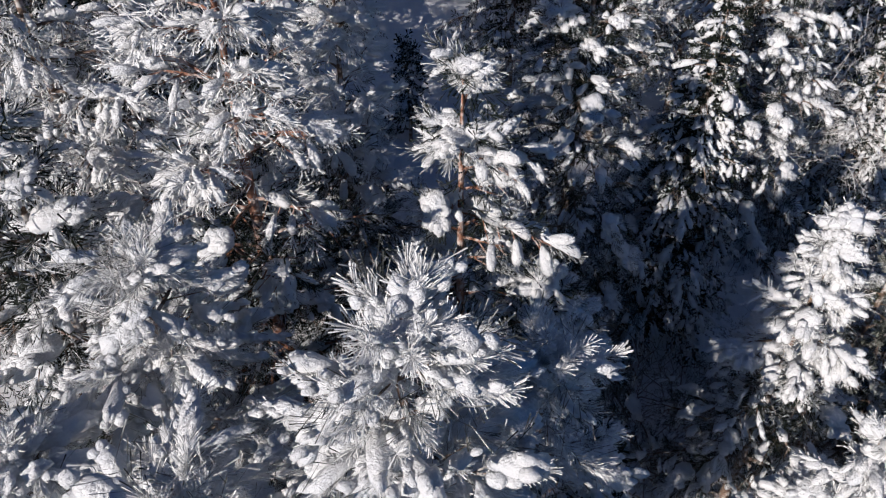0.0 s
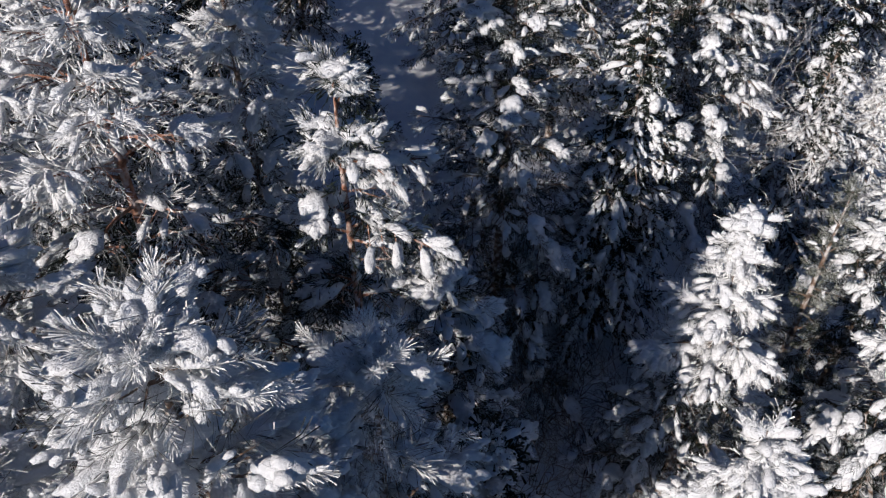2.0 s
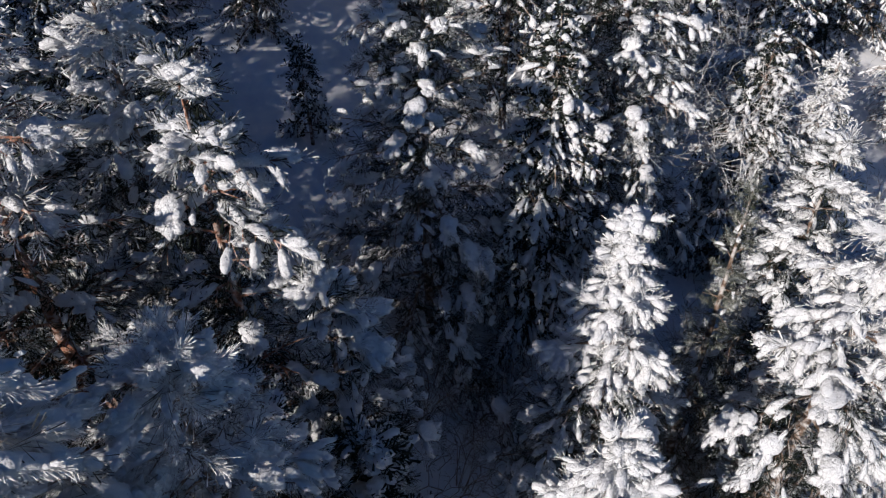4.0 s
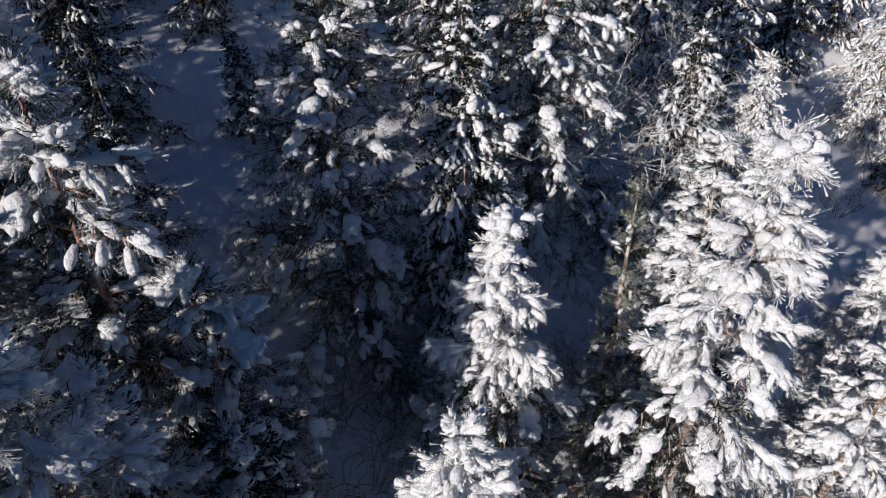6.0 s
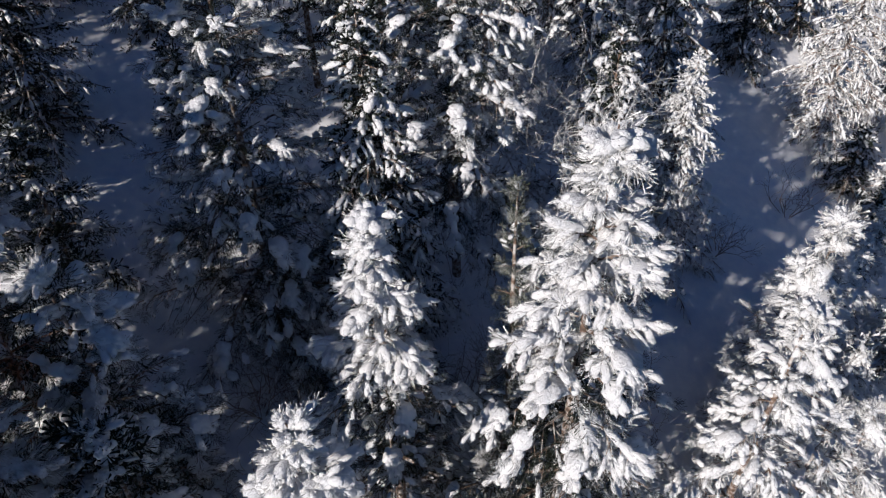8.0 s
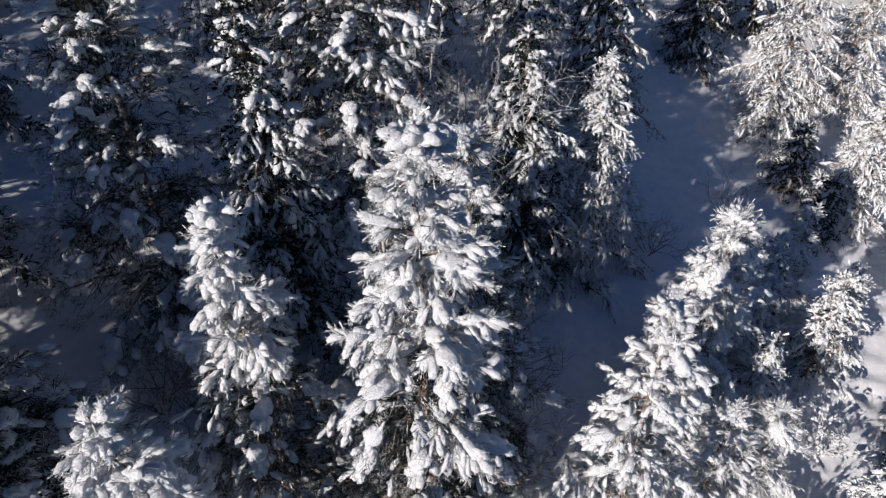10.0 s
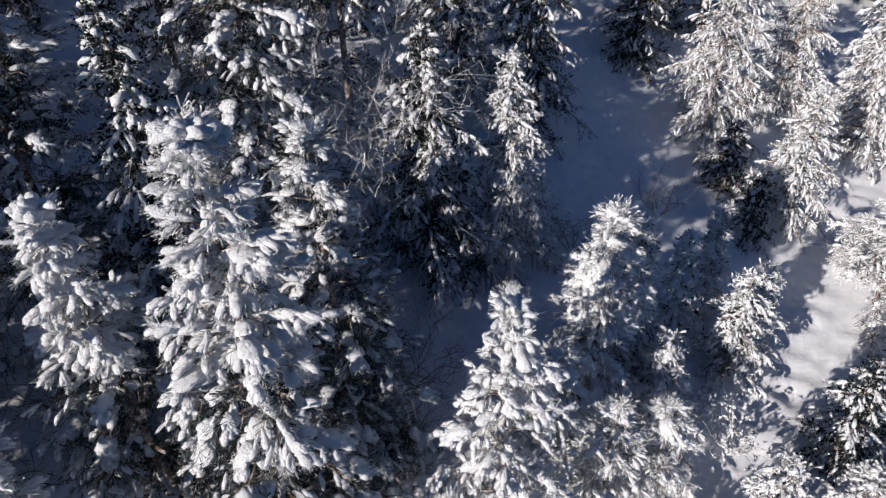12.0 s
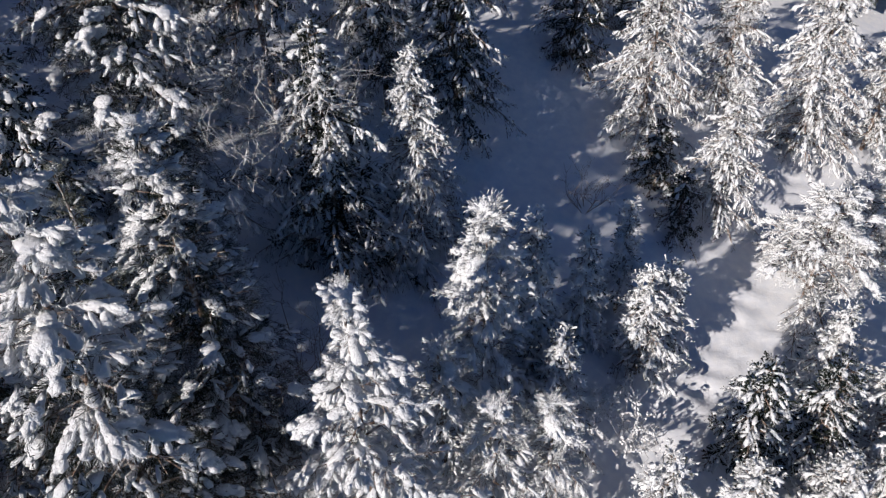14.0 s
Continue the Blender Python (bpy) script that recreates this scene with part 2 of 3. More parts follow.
def build_ground():
    n = 230
    u = np.linspace(-1, 1, n)
    gx = 5.5 + 12.5 * u + 160 * np.sign(u) * np.abs(u) ** 9
    gy = 8.0 + 12.5 * u + 160 * np.sign(u) * np.abs(u) ** 9
    x, y = np.meshgrid(gx, gy)
    z = ground_z(x, y)
    near = np.exp(-((x - 5.5) ** 2 + (y - 8) ** 2) / 400.0)
    d = trail_distance(x, y)
    rough = np.array([noise.fractal(Vector((a * 0.55, b * 0.55, 0)), 0.9, 2.1, 4) for a, b in zip(x.ravel(), y.ravel())]).reshape(x.shape)
    fine = np.array([noise.noise(Vector((a * 3.1, b * 3.1, 4))) for a, b in zip(x.ravel(), y.ravel())]).reshape(x.shape)
    z = z + near * (0.09 * rough + 0.022 * fine)
    # trodden snow: overlapping footprints, longer across the trail than along it
    on = np.clip(1.15 - d / 0.75, 0, 1)
    along, across = 0.63 * x + 0.77 * y, 0.77 * x - 0.63 * y
    steps = np.array([noise.noise(Vector((a * 3.2, b * 1.5, 9))) for a, b in zip(along.ravel(), across.ravel())]).reshape(x.shape)
    prints = np.array([noise.noise(Vector((a * 5.2, b * 2.6, 2))) for a, b in zip(along.ravel(), across.ravel())]).reshape(x.shape)
    z = z - near * on ** 0.5 * (0.10 + 0.12 * steps + 0.13 * prints)
    i, j = np.meshgrid(np.arange(n - 1), np.arange(n - 1), indexing="ij")
    a = i * n + j
    f = np.stack([a, a + 1, a + n + 1, a + n], -1).reshape(-1, 4)
    me = mesh_of("ground", np.stack([x, y, z], -1).reshape(-1, 3), f, GROUND_SNOW, True)
    return tagged(new("ground", me), "snow-covered forest hillside with a trodden trail", "ground", kind="structure")


build_ground()


def build_unseen_woods():
    """An unseen forest added all round, beyond the trees that can be told apart, to block low sky and bounced light:
    small tiered firs, in one sheet of growth.
    """
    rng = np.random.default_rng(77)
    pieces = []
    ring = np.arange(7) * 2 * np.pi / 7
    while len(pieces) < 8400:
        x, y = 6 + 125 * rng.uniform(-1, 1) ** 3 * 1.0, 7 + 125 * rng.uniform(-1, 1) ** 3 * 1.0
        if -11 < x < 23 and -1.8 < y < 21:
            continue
        # shorter firs behind the camera, added to keep sun off the open snow
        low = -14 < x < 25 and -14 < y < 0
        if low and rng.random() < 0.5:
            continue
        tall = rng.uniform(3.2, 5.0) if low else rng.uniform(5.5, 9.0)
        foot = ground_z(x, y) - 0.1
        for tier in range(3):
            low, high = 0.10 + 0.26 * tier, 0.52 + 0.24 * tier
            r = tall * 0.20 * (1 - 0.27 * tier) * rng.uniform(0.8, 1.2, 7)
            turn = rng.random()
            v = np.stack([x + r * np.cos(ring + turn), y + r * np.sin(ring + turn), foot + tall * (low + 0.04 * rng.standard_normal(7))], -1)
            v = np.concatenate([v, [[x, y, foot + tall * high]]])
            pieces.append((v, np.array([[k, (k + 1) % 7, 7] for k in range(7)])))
    me = mesh_of("unseen_woods", *join(pieces), WOODS)
    return tagged(new("unseen_woods", me), "unseen dark snow-dusted firs added all round to block low sky", "forest", kind="stuff")


build_unseen_woods()


# ---- trees ----
def bough(rng, foot, azimuth, length, rise, droop, kind, snow, fat, coat, plump=0.0, fluff=2, hang=0.0, tuft=0.17, pads=0.3):
    """One branch of a conifer: its wood, and where its needle shoots and its rolls of snow go."""
    steps = 5
    s = np.linspace(0, 1, steps)
    e = np.radians(rise - droop * s + (10 * s * s if kind == "pine" else 0))
    az = azimuth + 0.35 * rng.standard_normal() * s
    d = np.stack([np.cos(az) * np.cos(e), np.sin(az) * np.cos(e), np.sin(e)], -1)
    line = foot + np.concatenate([[np.zeros(3)], np.cumsum(d[:-1] * length / (steps - 1), 0)])
    wood = [tube(line, (0.008 + 0.010 * length) * (1 - 0.8 * s) + 0.002, 3)]
    shoots, loads, inner, cushions = [], [], [], []
    pine = kind == "pine"
    load = min(1.0, snow * rng.uniform(0.55, 1.3))

    def on(t):
        return np.array([np.interp(t, s, line[:, c]) for c in range(3)]), np.array([np.interp(t, s, d[:, c]) for c in range(3)])

    def roll(at, way, long, wide, thick, sag=0.0):
        loads.append((at, way + np.array([0, 0, -sag]), (long, wide, thick)))

    def tip(at, way, chance):
        """A shoot of needles from a point, and the finger of snow along its upper side."""
        way = way / np.linalg.norm(way)
        shoots.append((at, way, 1.0))
        if rng.random() < chance:
            w = tuft * rng.uniform(0.26, 0.54) * fat * (1 + 0.25 * plump)
            roll(at + way * tuft * 0.62 + (0, 0, 0.11 * tuft + 0.2 * w), way, tuft * rng.uniform(0.95, 1.45) * (1 - 0.2 * plump), w, w * rng.uniform(0.65, 0.95), 0.12)

    if pine:
        count = max(1, int(round(length / (0.95 * tuft))))
        for k in range(count):
            t = 0.22 + 0.72 * (k + 0.7 * rng.random()) / count
            at, way = on(t)
            for side in (-1, 1):
                if rng.random() < 0.10:
                    continue
                long = (0.50 * length * (1 - t) + 0.25 * tuft) * rng.uniform(0.6, 1.25)
                turn = side * np.radians(rng.uniform(25, 70))
                c, q = np.cos(turn), np.sin(turn)
                twig = np.array([way[0] * c - way[1] * q, way[0] * q + way[1] * c, way[2] - 0.02 - hang - 0.3 * rng.random()])
                twig /= np.linalg.norm(twig)
                if long > 0.10:
                    wood.append(tube(np.stack([at, at + twig * long]), [0.006, 0.003], 3))
                tip(at + twig * max(0.0, long - 0.3 * tuft), twig + 0.22 * rng.standard_normal(3) + (0, 0, 0.10 - 0.55 * load), max(load, coat))
                if long > 1.5 * tuft:
                    tip(at + twig * long * 0.4, twig + 0.55 * rng.standard_normal(3), 0.5 * max(load, coat))
        for k in range(3):
            tip(line[-1] - 0.35 * tuft * d[-1] * (k + 0.5), d[-1] + 0.45 * rng.standard_normal(3) * (k > 0), max(load, coat))
        for k in range(int(length / 0.20)):
            if rng.random() < load:
                at, way = on(0.12 + 0.75 * rng.random())
                w = rng.uniform(0.06, 0.11) * fat
                roll(at + (0, 0, 0.025), way, rng.uniform(0.18, 0.34), w, w, 0.05)
        if rng.random() < pads:
            # a broad cushion bridging the twigs near the end of the bough
            at, way = on(rng.uniform(0.62, 0.98))
            for k in range(1 + (rng.random() < 0.5)):
                w = rng.uniform(0.13, 0.22) * (0.6 + 0.4 * fat)
                cushions.append((at + (0, 0, 0.04), way + 0.35 * rng.standard_normal(3) * (1, 1, 0) - (0, 0, 0.15), (w * rng.uniform(1.2, 1.7), w, w * rng.uniform(0.5, 0.75))))
                at, way = on(rng.uniform(0.45, 0.98))
    else:
        count = max(1, int(round(length / (0.115 if fluff > 1 else 0.15))))
        for k in range(count):
            t = 0.22 + 0.74 * (k + 0.7 * rng.random()) / count
            at, way = on(t)
            for side in (-1, 1):
                if rng.random() < 0.10:
                    continue
                long = (0.38 * length * (1 - t) + 0.08) * rng.uniform(0.7, 1.3)
                turn = side * np.radians(rng.uniform(30, 70))
                c, q = np.cos(turn), np.sin(turn)
                twig = np.array([way[0] * c - way[1] * q, way[0] * q + way[1] * c, way[2] - 0.22 - hang - 0.3 * rng.random()])
                twig /= np.linalg.norm(twig)
                if long > 0.17:
                    wood.append(tube(np.stack([at, at + twig * long]), [0.006, 0.002], 3))
                stretch = max(1.0, long / 0.13)
                shoots.append((at + twig * max(0.0, long - 0.13 * stretch), twig + 0.25 * rng.standard_normal(3) - (0, 0, 0.05), stretch))
                if rng.random() < load:
                    w = rng.uniform(0.034, 0.066) * fat
                    roll(at + twig * long * rng.uniform(0.45, 0.75) + (0, 0, 0.012), twig + 0.3 * rng.standard_normal(3), min(0.30, long * 0.75 + 0.05), w, w * 0.8, 0.10)
                    if fluff > 1 and rng.random() < 0.6:
                        w = rng.uniform(0.03, 0.05) * fat
                        roll(at + twig * long * rng.uniform(0.2, 1.0) + (0, 0, 0.012), twig + 0.7 * rng.standard_normal(3), 0.06 + 0.06 * rng.random(), w, w, 0.1)
        for k in range(3):
            shoots.append((line[-1] - 0.04 * d[-1] * (k + 1), d[-1] + 0.4 * rng.standard_normal(3) * (k > 0), 1.0))
        if rng.random() < load:
            w = rng.uniform(0.055, 0.10) * fat
            roll(line[-1] - 0.03 * d[-1] + (0, 0, 0.01), d[-1], w * rng.uniform(1.8, 3.0), w, w * 0.8, 0.25)
        for k in range(int(length / 0.16)):
            if rng.random() < load:
                at, way = on(0.12 + 0.8 * rng.random())
                w = rng.uniform(0.05, 0.085) * fat
                roll(at + (0, 0, 0.02), way, rng.uniform(0.16, 0.32), w, w * 0.75, 0.05)
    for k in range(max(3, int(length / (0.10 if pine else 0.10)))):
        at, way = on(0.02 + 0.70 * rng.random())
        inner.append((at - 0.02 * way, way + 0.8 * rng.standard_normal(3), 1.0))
    return wood, shoots, loads, inner, cushions


def conifer(kind, x, y, top, radius, label, name="", snow=0.6, detail=1, needles=None, bark=None, bare=0.06, seed=0, lean=(0, 0),
            power=0.72, split=False, group="", fat=1.0, gaps=0.08, sag=0.0, head=1.0, density=1.0, coat=0.15, tuft=1.0, plump=0.0, extra=(), fluff=2, pads=0.3, shade_below=9.0):
    """A conifer on the hillside: tapered trunk, whorls of boughs, needles and the snow lying on them.
    Below a set share of its height, darker needles and less snow imitate shade."""
    rng = np.random.default_rng(1000 + seed)
    base = ground_z(x, y) - 0.05
    tall = top - base
    pine = kind == "pine"
    tree = tagged(new(name or ("pine_tree" if pine else "spruce_tree")), label, kind + " tree", group or ("pines on the hillside" if pine else "spruces on the hillside"))
    tree.location = (x - lean[0], y - lean[1], base)
    needles, bark = needles or NEEDLE_MID, bark or BARK
    # darker inner needles put the shade of the crown's gaps into colour
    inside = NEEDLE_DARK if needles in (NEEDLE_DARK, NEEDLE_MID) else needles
    h = np.linspace(0, 1, 14)
    wave = 0.02 * tall * np.stack([np.sin(3.1 * h + seed), np.cos(2.3 * h + 2 * seed)], -1) * h[:, None] * (1 - h[:, None])
    axis = np.concatenate([wave + np.outer(h, lean), (h * tall)[:, None]], 1)
    tr = (0.010 * tall + 0.012) * (1 - h) ** 0.85 + 0.006
    part("trunk", mesh_of("trunk", *tube(axis, tr, 9), bark, True), tree)
    brushes = (PINE_BRUSH if pine else SPRUCE_BRUSH)["fur" if pine and split and detail == 2 else detail]
    thicket = (PINE_THICKET if pine else SPRUCE_THICKET)[detail]
    lumps = (RIME if detail == 3 else FINGERS if split else MID_FINGERS) if pine and detail > 1 else FAR_FINGERS
    unit = tuft * (0.225 if detail == 3 else 0.165) if pine else 0.13
    boughs, lower = [], []
    gap = (0.35 if pine else 0.21) / density
    z, start = tall - (0.18 if pine else 0.10), max(bare * tall, 0.15)
    turn = rng.random() * 6.28
    while z > start:
        below = (tall - z) / (tall * (1 - bare))
        r = radius * below ** power
        count = 4 if below < 0.12 else (5 if pine else 6)
        for k in range(count):
            if rng.random() < gaps:
                continue
            a = turn + 6.283 * (k + 0.35 * rng.standard_normal()) / count
            zz = min(z + rng.uniform(-0.4, 0.4) * gap, tall - 0.06)
            if pine:
                rise, droop = 44 - 50 * below ** 0.6 + 9 * rng.standard_normal() - sag, 18 + 30 * below
            else:
                rise, droop = 20 - 36 * below ** 0.5 + 7 * rng.standard_normal() - sag, 14 + 14 * below
            long = max(0.10, r * rng.uniform(0.7, 1.2) / max(0.5, np.cos(np.radians(rise - droop * 0.5))))
            foot = np.array([np.interp(zz / tall, h, axis[:, c]) for c in range(3)])
            # low boughs picked to carry the crown's shade in their needle colour
            dimmed = below > shade_below + 0.06 * rng.standard_normal()
            lower.append(dimmed)
            boughs.append(bough(rng, foot, a, long, rise, droop, kind, 0.45 * snow if dimmed else snow, fat, 0.1 if dimmed else coat, plump, fluff, 0.04 + 0.25 * below, unit, 0.75 if dimmed else pads))
        turn += 2.4
        z -= gap * (0.75 + 0.5 * below)
    # boughs that stand out from the rest, each with a thick roll of snow
    for azimuth, height, long, rise in extra:
        foot = np.array([np.interp((height - base) / tall, h, axis[:, c]) for c in range(3)])
        lower.append(False)
        boughs.append(bough(rng, foot, radians(azimuth), long, rise, 25, kind, 1.0, 1.1, 0.3, 0.0, 2, 0.1, unit, 0.5))
    # the leader with its head of snow, and snow plastered on the trunk
    head_s, head_l = [], []
    for k in range(12 if pine else 4):
        w = np.array([rng.standard_normal() * (0.6 * head if pine else 0.4), rng.standard_normal() * (0.6 * head if pine else 0.4), 0.7])
        w /= np.linalg.norm(w)
        p = axis[-1] - (0, 0, (0.14 if pine else 0.06) * head)
        head_s.append((p, w, 1.0))
        if rng.random() < max(coat, snow) + 0.1:
            big = fat * head * (rng.uniform(0.06, 0.085) if pine else rng.uniform(0.03, 0.045))
            head_l.append((p + w * (0.10 if pine else 0.05) * head, w, (big * 2.0, big, big)))
    for k in range(int(tall * 4 * snow)):
        t = 1 - rng.random() * 0.8
        a = rng.random() * 6.28
        at = np.array([np.interp(t, h, axis[:, c]) for c in range(3)])
        rr = np.interp(t, h, tr) + 0.01
        big = rng.uniform(0.05, 0.09) * (1.0 if pine else 0.7)
        head_l.append((at + (rr * np.cos(a), rr * np.sin(a), 0), np.array([0.2 * np.cos(a), 0.2 * np.sin(a), -1.0]), (big * rng.uniform(1.5, 3), big, big)))
    crown = ([], head_s, head_l, [], [])

    def dress(group_of, parent, needles=needles, inside=inside, lumps=lumps):
        shoots = [q for b in group_of for q in b[1]]
        loads = [q for b in group_of for q in b[2]]
        if shoots:
            size = unit * rng.uniform(0.8, 1.2, len(shoots))
            size = np.stack([size * [q[2] for q in shoots], size, size], 1)
            v, f = scatter(brushes, [q[0] for q in shoots], [q[1] for q in shoots], size, rng)
            tagged(part("needles", mesh_of("needles", v, f, needles, tips=np.tile([0.0, 1.0, 1.0], len(f))), parent), kind="stuff")
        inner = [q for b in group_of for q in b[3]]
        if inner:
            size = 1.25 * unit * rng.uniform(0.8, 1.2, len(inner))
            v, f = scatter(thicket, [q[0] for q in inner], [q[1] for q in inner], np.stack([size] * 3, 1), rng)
            tagged(part("inner_needles", mesh_of("inner_needles", v, f, inside, tips=np.tile([-0.6, -0.1, -0.1], len(f))), parent, "sparsely frosted needles near the trunk, darkened to shade the crown's gaps"), kind="stuff")
        if loads:
            v, f = scatter(lumps, [q[0] for q in loads], [q[1] for q in loads], [q[2] for q in loads], rng, 0.3)
            cushions = [q for b in group_of for q in b[4]]
            if cushions:
                v, f = join([(v, f), scatter(PADS, [q[0] for q in cushions], [q[1] for q in cushions], [q[2] for q in cushions], rng, 0.2)])
            tagged(part("snow", mesh_of("snow", v, f, SNOW, True), parent, "white snow lying on the needles"), kind="stuff")

    limbs = [part("branch", mesh_of("branch", *join(b[0]), bark), tree) for b in boughs]
    if split:
        for b, limb, dimmed in zip(boughs, limbs, lower):
            dress([b], limb, *((NEEDLE_DARK, NEEDLE_DARK, MID_FINGERS) if dimmed else ()))
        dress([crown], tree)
    else:
        dress([b for b, dimmed in zip(boughs, lower) if not dimmed] + [crown], tree)
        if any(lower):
            dress([b for b, dimmed in zip(boughs, lower) if dimmed], tree, NEEDLE_DARK, NEEDLE_DARK)
    return tree


def shrub(x, y, tall, spread, label, mat, seed=0, stems=7, depth=4, name="shrub", thick=0.012, rime=0.0):
    """A leafless bush or young birch: forking stems down to fine twigs, with beads of rime."""
    rng = np.random.default_rng(5000 + seed)
    bush = tagged(new(name), label, "bush" if name == "shrub" else "birch tree", "bushes on the hillside" if name == "shrub" else "")
    bush.location = (x, y, ground_z(x, y) - 0.04)
    twigs, beads = [], []

    def grow(p, d, long, r, left):
        bend = 0.18 * rng.standard_normal(3)
        mid, end = p + (d + bend) * long * 0.5, p + (d + bend * 1.6) * long
        twigs.append(tube(np.stack([p, mid, end]), [r, r * 0.85, r * 0.65], 3))
        if rng.random() < rime and left < 3:
            w = rng.uniform(0.03, 0.06)
            beads.append((mid, end - p, (long * 0.9, w, w)))
        if left:
            for k in range(rng.integers(2, 4)):
                w = d + 0.55 * rng.standard_normal(3) + (0, 0, 0.12)
                grow(end if k < 2 else mid, w / np.linalg.norm(w), long * rng.uniform(0.6, 0.85), r * 0.66, left - 1)

    for k in range(stems):
        a = 6.283 * (k + rng.random()) / stems
        w = np.array([np.cos(a) * spread, np.sin(a) * spread, 1.0])
        twigs.clear()
        grow(np.array([0.05 * np.cos(a), 0.05 * np.sin(a), 0.0]), w / np.linalg.norm(w), tall * 0.34, thick, depth)
        part("stem", mesh_of("stem", *join(twigs), mat), bush)
    if beads:
        v, f = scatter(LUMPS, [b[0] for b in beads], [b[1] for b in beads], [b[2] for b in beads], rng, 0.3)
        tagged(part("snow", mesh_of("snow", v, f, SNOW, True), bush), kind="stuff")
    return bush


# ---- the trees, near row first ----
PINE_NEAR = "snow-laden young pine with long rimed needles in dense tufts"
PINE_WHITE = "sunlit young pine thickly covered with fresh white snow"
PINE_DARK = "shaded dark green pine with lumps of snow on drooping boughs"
SPRUCE_WHITE = "slender young spruce frosted white from tip to foot"
SPRUCE_DARK = "dark green spruce with snow on its drooping boughs"

conifer("pine", -0.13, 1.49, 6.10, 1.25, PINE_NEAR, snow=0.9, detail=3, needles=NEEDLE_NEAR, seed=1, split=True, bare=0.42, power=0.85, density=1.3, coat=0.7, pads=0.15, fat=1.2, gaps=0.02)
conifer("pine", 3.45, 4.52, 4.38, 1.50, PINE_WHITE, snow=0.95, detail=2, needles=NEEDLE_WHITE, seed=2, split=True, fat=1.2, head=1.15, coat=0.9, tuft=0.9, power=0.92, sag=6, density=1.2, shade_below=0.4)
conifer("pine", 5.28, 3.95, 5.45, 1.50, PINE_WHITE, snow=0.85, detail=2, needles=NEEDLE_WHITE, seed=3, split=True, fat=1.15, head=1.4, coat=0.85, tuft=0.95, power=0.82, sag=6, density=1.15, shade_below=0.42)
conifer("pine", 7.59, 4.68, 3.24, 1.55, PINE_WHITE, snow=1.0, detail=2, needles=NEEDLE_WHITE, seed=4, split=True, fat=1.15, sag=14, power=0.95, density=0.95, coat=0.9, tuft=0.75, plump=0.3, head=0.5)
conifer("pine", 3.02, 2.75, 3.80, 1.10, PINE_WHITE, snow=0.85, detail=2, needles=NEEDLE_WHITE, seed=5, split=True, fat=1.1, coat=0.85, tuft=0.9, density=1.15, shade_below=0.6)
conifer("pine", 0.83, 3.90, 4.26, 1.20, PINE_DARK, snow=0.6, detail=2, needles=NEEDLE_MID, pads=0.9, seed=6, split=True, fat=1.2, gaps=0.2, shade_below=0.25)
conifer("pine", 0.13, 3.92, 5.92, 1.10, PINE_DARK, snow=0.4, detail=2, needles=NEEDLE_MID, pads=0.9, seed=7, split=True, bark=BARK_RED, bare=0.12, extra=((10, 5.15, 0.6, 10), (-30, 4.8, 0.75, 0)), shade_below=0.2)
conifer("pine", -0.80, 4.95, 6.35, 1.10, PINE_NEAR, snow=0.55, detail=2, needles=NEEDLE_WHITE, seed=8, split=True, coat=0.5, bare=0.15, shade_below=0.34)
conifer("pine", -1.45, 2.40, 5.60, 1.0, PINE_NEAR, snow=0.75, detail=3, needles=NEEDLE_NEAR, seed=9, bare=0.25, power=0.6, density=1.1, coat=0.7, pads=0.15, fat=1.2, shade_below=0.42)
conifer("pine", -1.80, 1.65, 5.20, 0.85, PINE_NEAR, snow=0.75, detail=3, needles=NEEDLE_NEAR, seed=50, bare=0.55, power=0.6, density=1.1, coat=0.7, pads=0.15, fat=1.2)
conifer("pine", -2.35, 3.05, 6.05, 1.00, PINE_NEAR, snow=0.4, detail=2, needles=NEEDLE_MID, seed=51, bare=0.12, power=0.6, coat=0.4, shade_below=0.25)
conifer("pine", -0.95, 1.30, 5.42, 0.85, PINE_NEAR, snow=0.75, detail=3, needles=NEEDLE_NEAR, seed=33, bare=0.5, power=0.6, coat=0.7, pads=0.15, fat=1.2)
conifer("pine", 0.50, 2.10, 5.30, 0.95, PINE_NEAR, snow=0.7, detail=3, needles=NEEDLE_NEAR, seed=53, bare=0.45, power=0.75, coat=0.6, pads=0.2, fat=1.1)
conifer("pine", -1.28, 3.75, 7.00, 1.35, PINE_NEAR, snow=0.55, detail=2, needles=NEEDLE_WHITE, seed=10, bark=BARK_RED, bare=0.12, density=1.1, power=0.6, coat=0.5, shade_below=0.36)
conifer("pine", -2.90, 4.60, 7.30, 1.50, PINE_NEAR, snow=0.6, detail=2, needles=NEEDLE_WHITE, seed=52, bare=0.15, power=0.6, coat=0.4, shade_below=0.45)
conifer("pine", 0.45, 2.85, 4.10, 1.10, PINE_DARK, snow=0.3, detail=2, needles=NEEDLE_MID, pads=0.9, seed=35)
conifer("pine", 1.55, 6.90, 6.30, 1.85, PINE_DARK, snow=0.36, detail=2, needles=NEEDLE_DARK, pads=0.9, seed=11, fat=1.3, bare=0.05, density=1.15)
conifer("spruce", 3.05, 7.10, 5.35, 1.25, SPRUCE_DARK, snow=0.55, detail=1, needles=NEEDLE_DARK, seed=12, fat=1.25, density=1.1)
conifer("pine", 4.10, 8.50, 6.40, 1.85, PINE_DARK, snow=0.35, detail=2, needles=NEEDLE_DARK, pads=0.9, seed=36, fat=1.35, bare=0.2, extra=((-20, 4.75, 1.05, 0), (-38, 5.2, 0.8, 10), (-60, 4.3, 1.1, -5)))
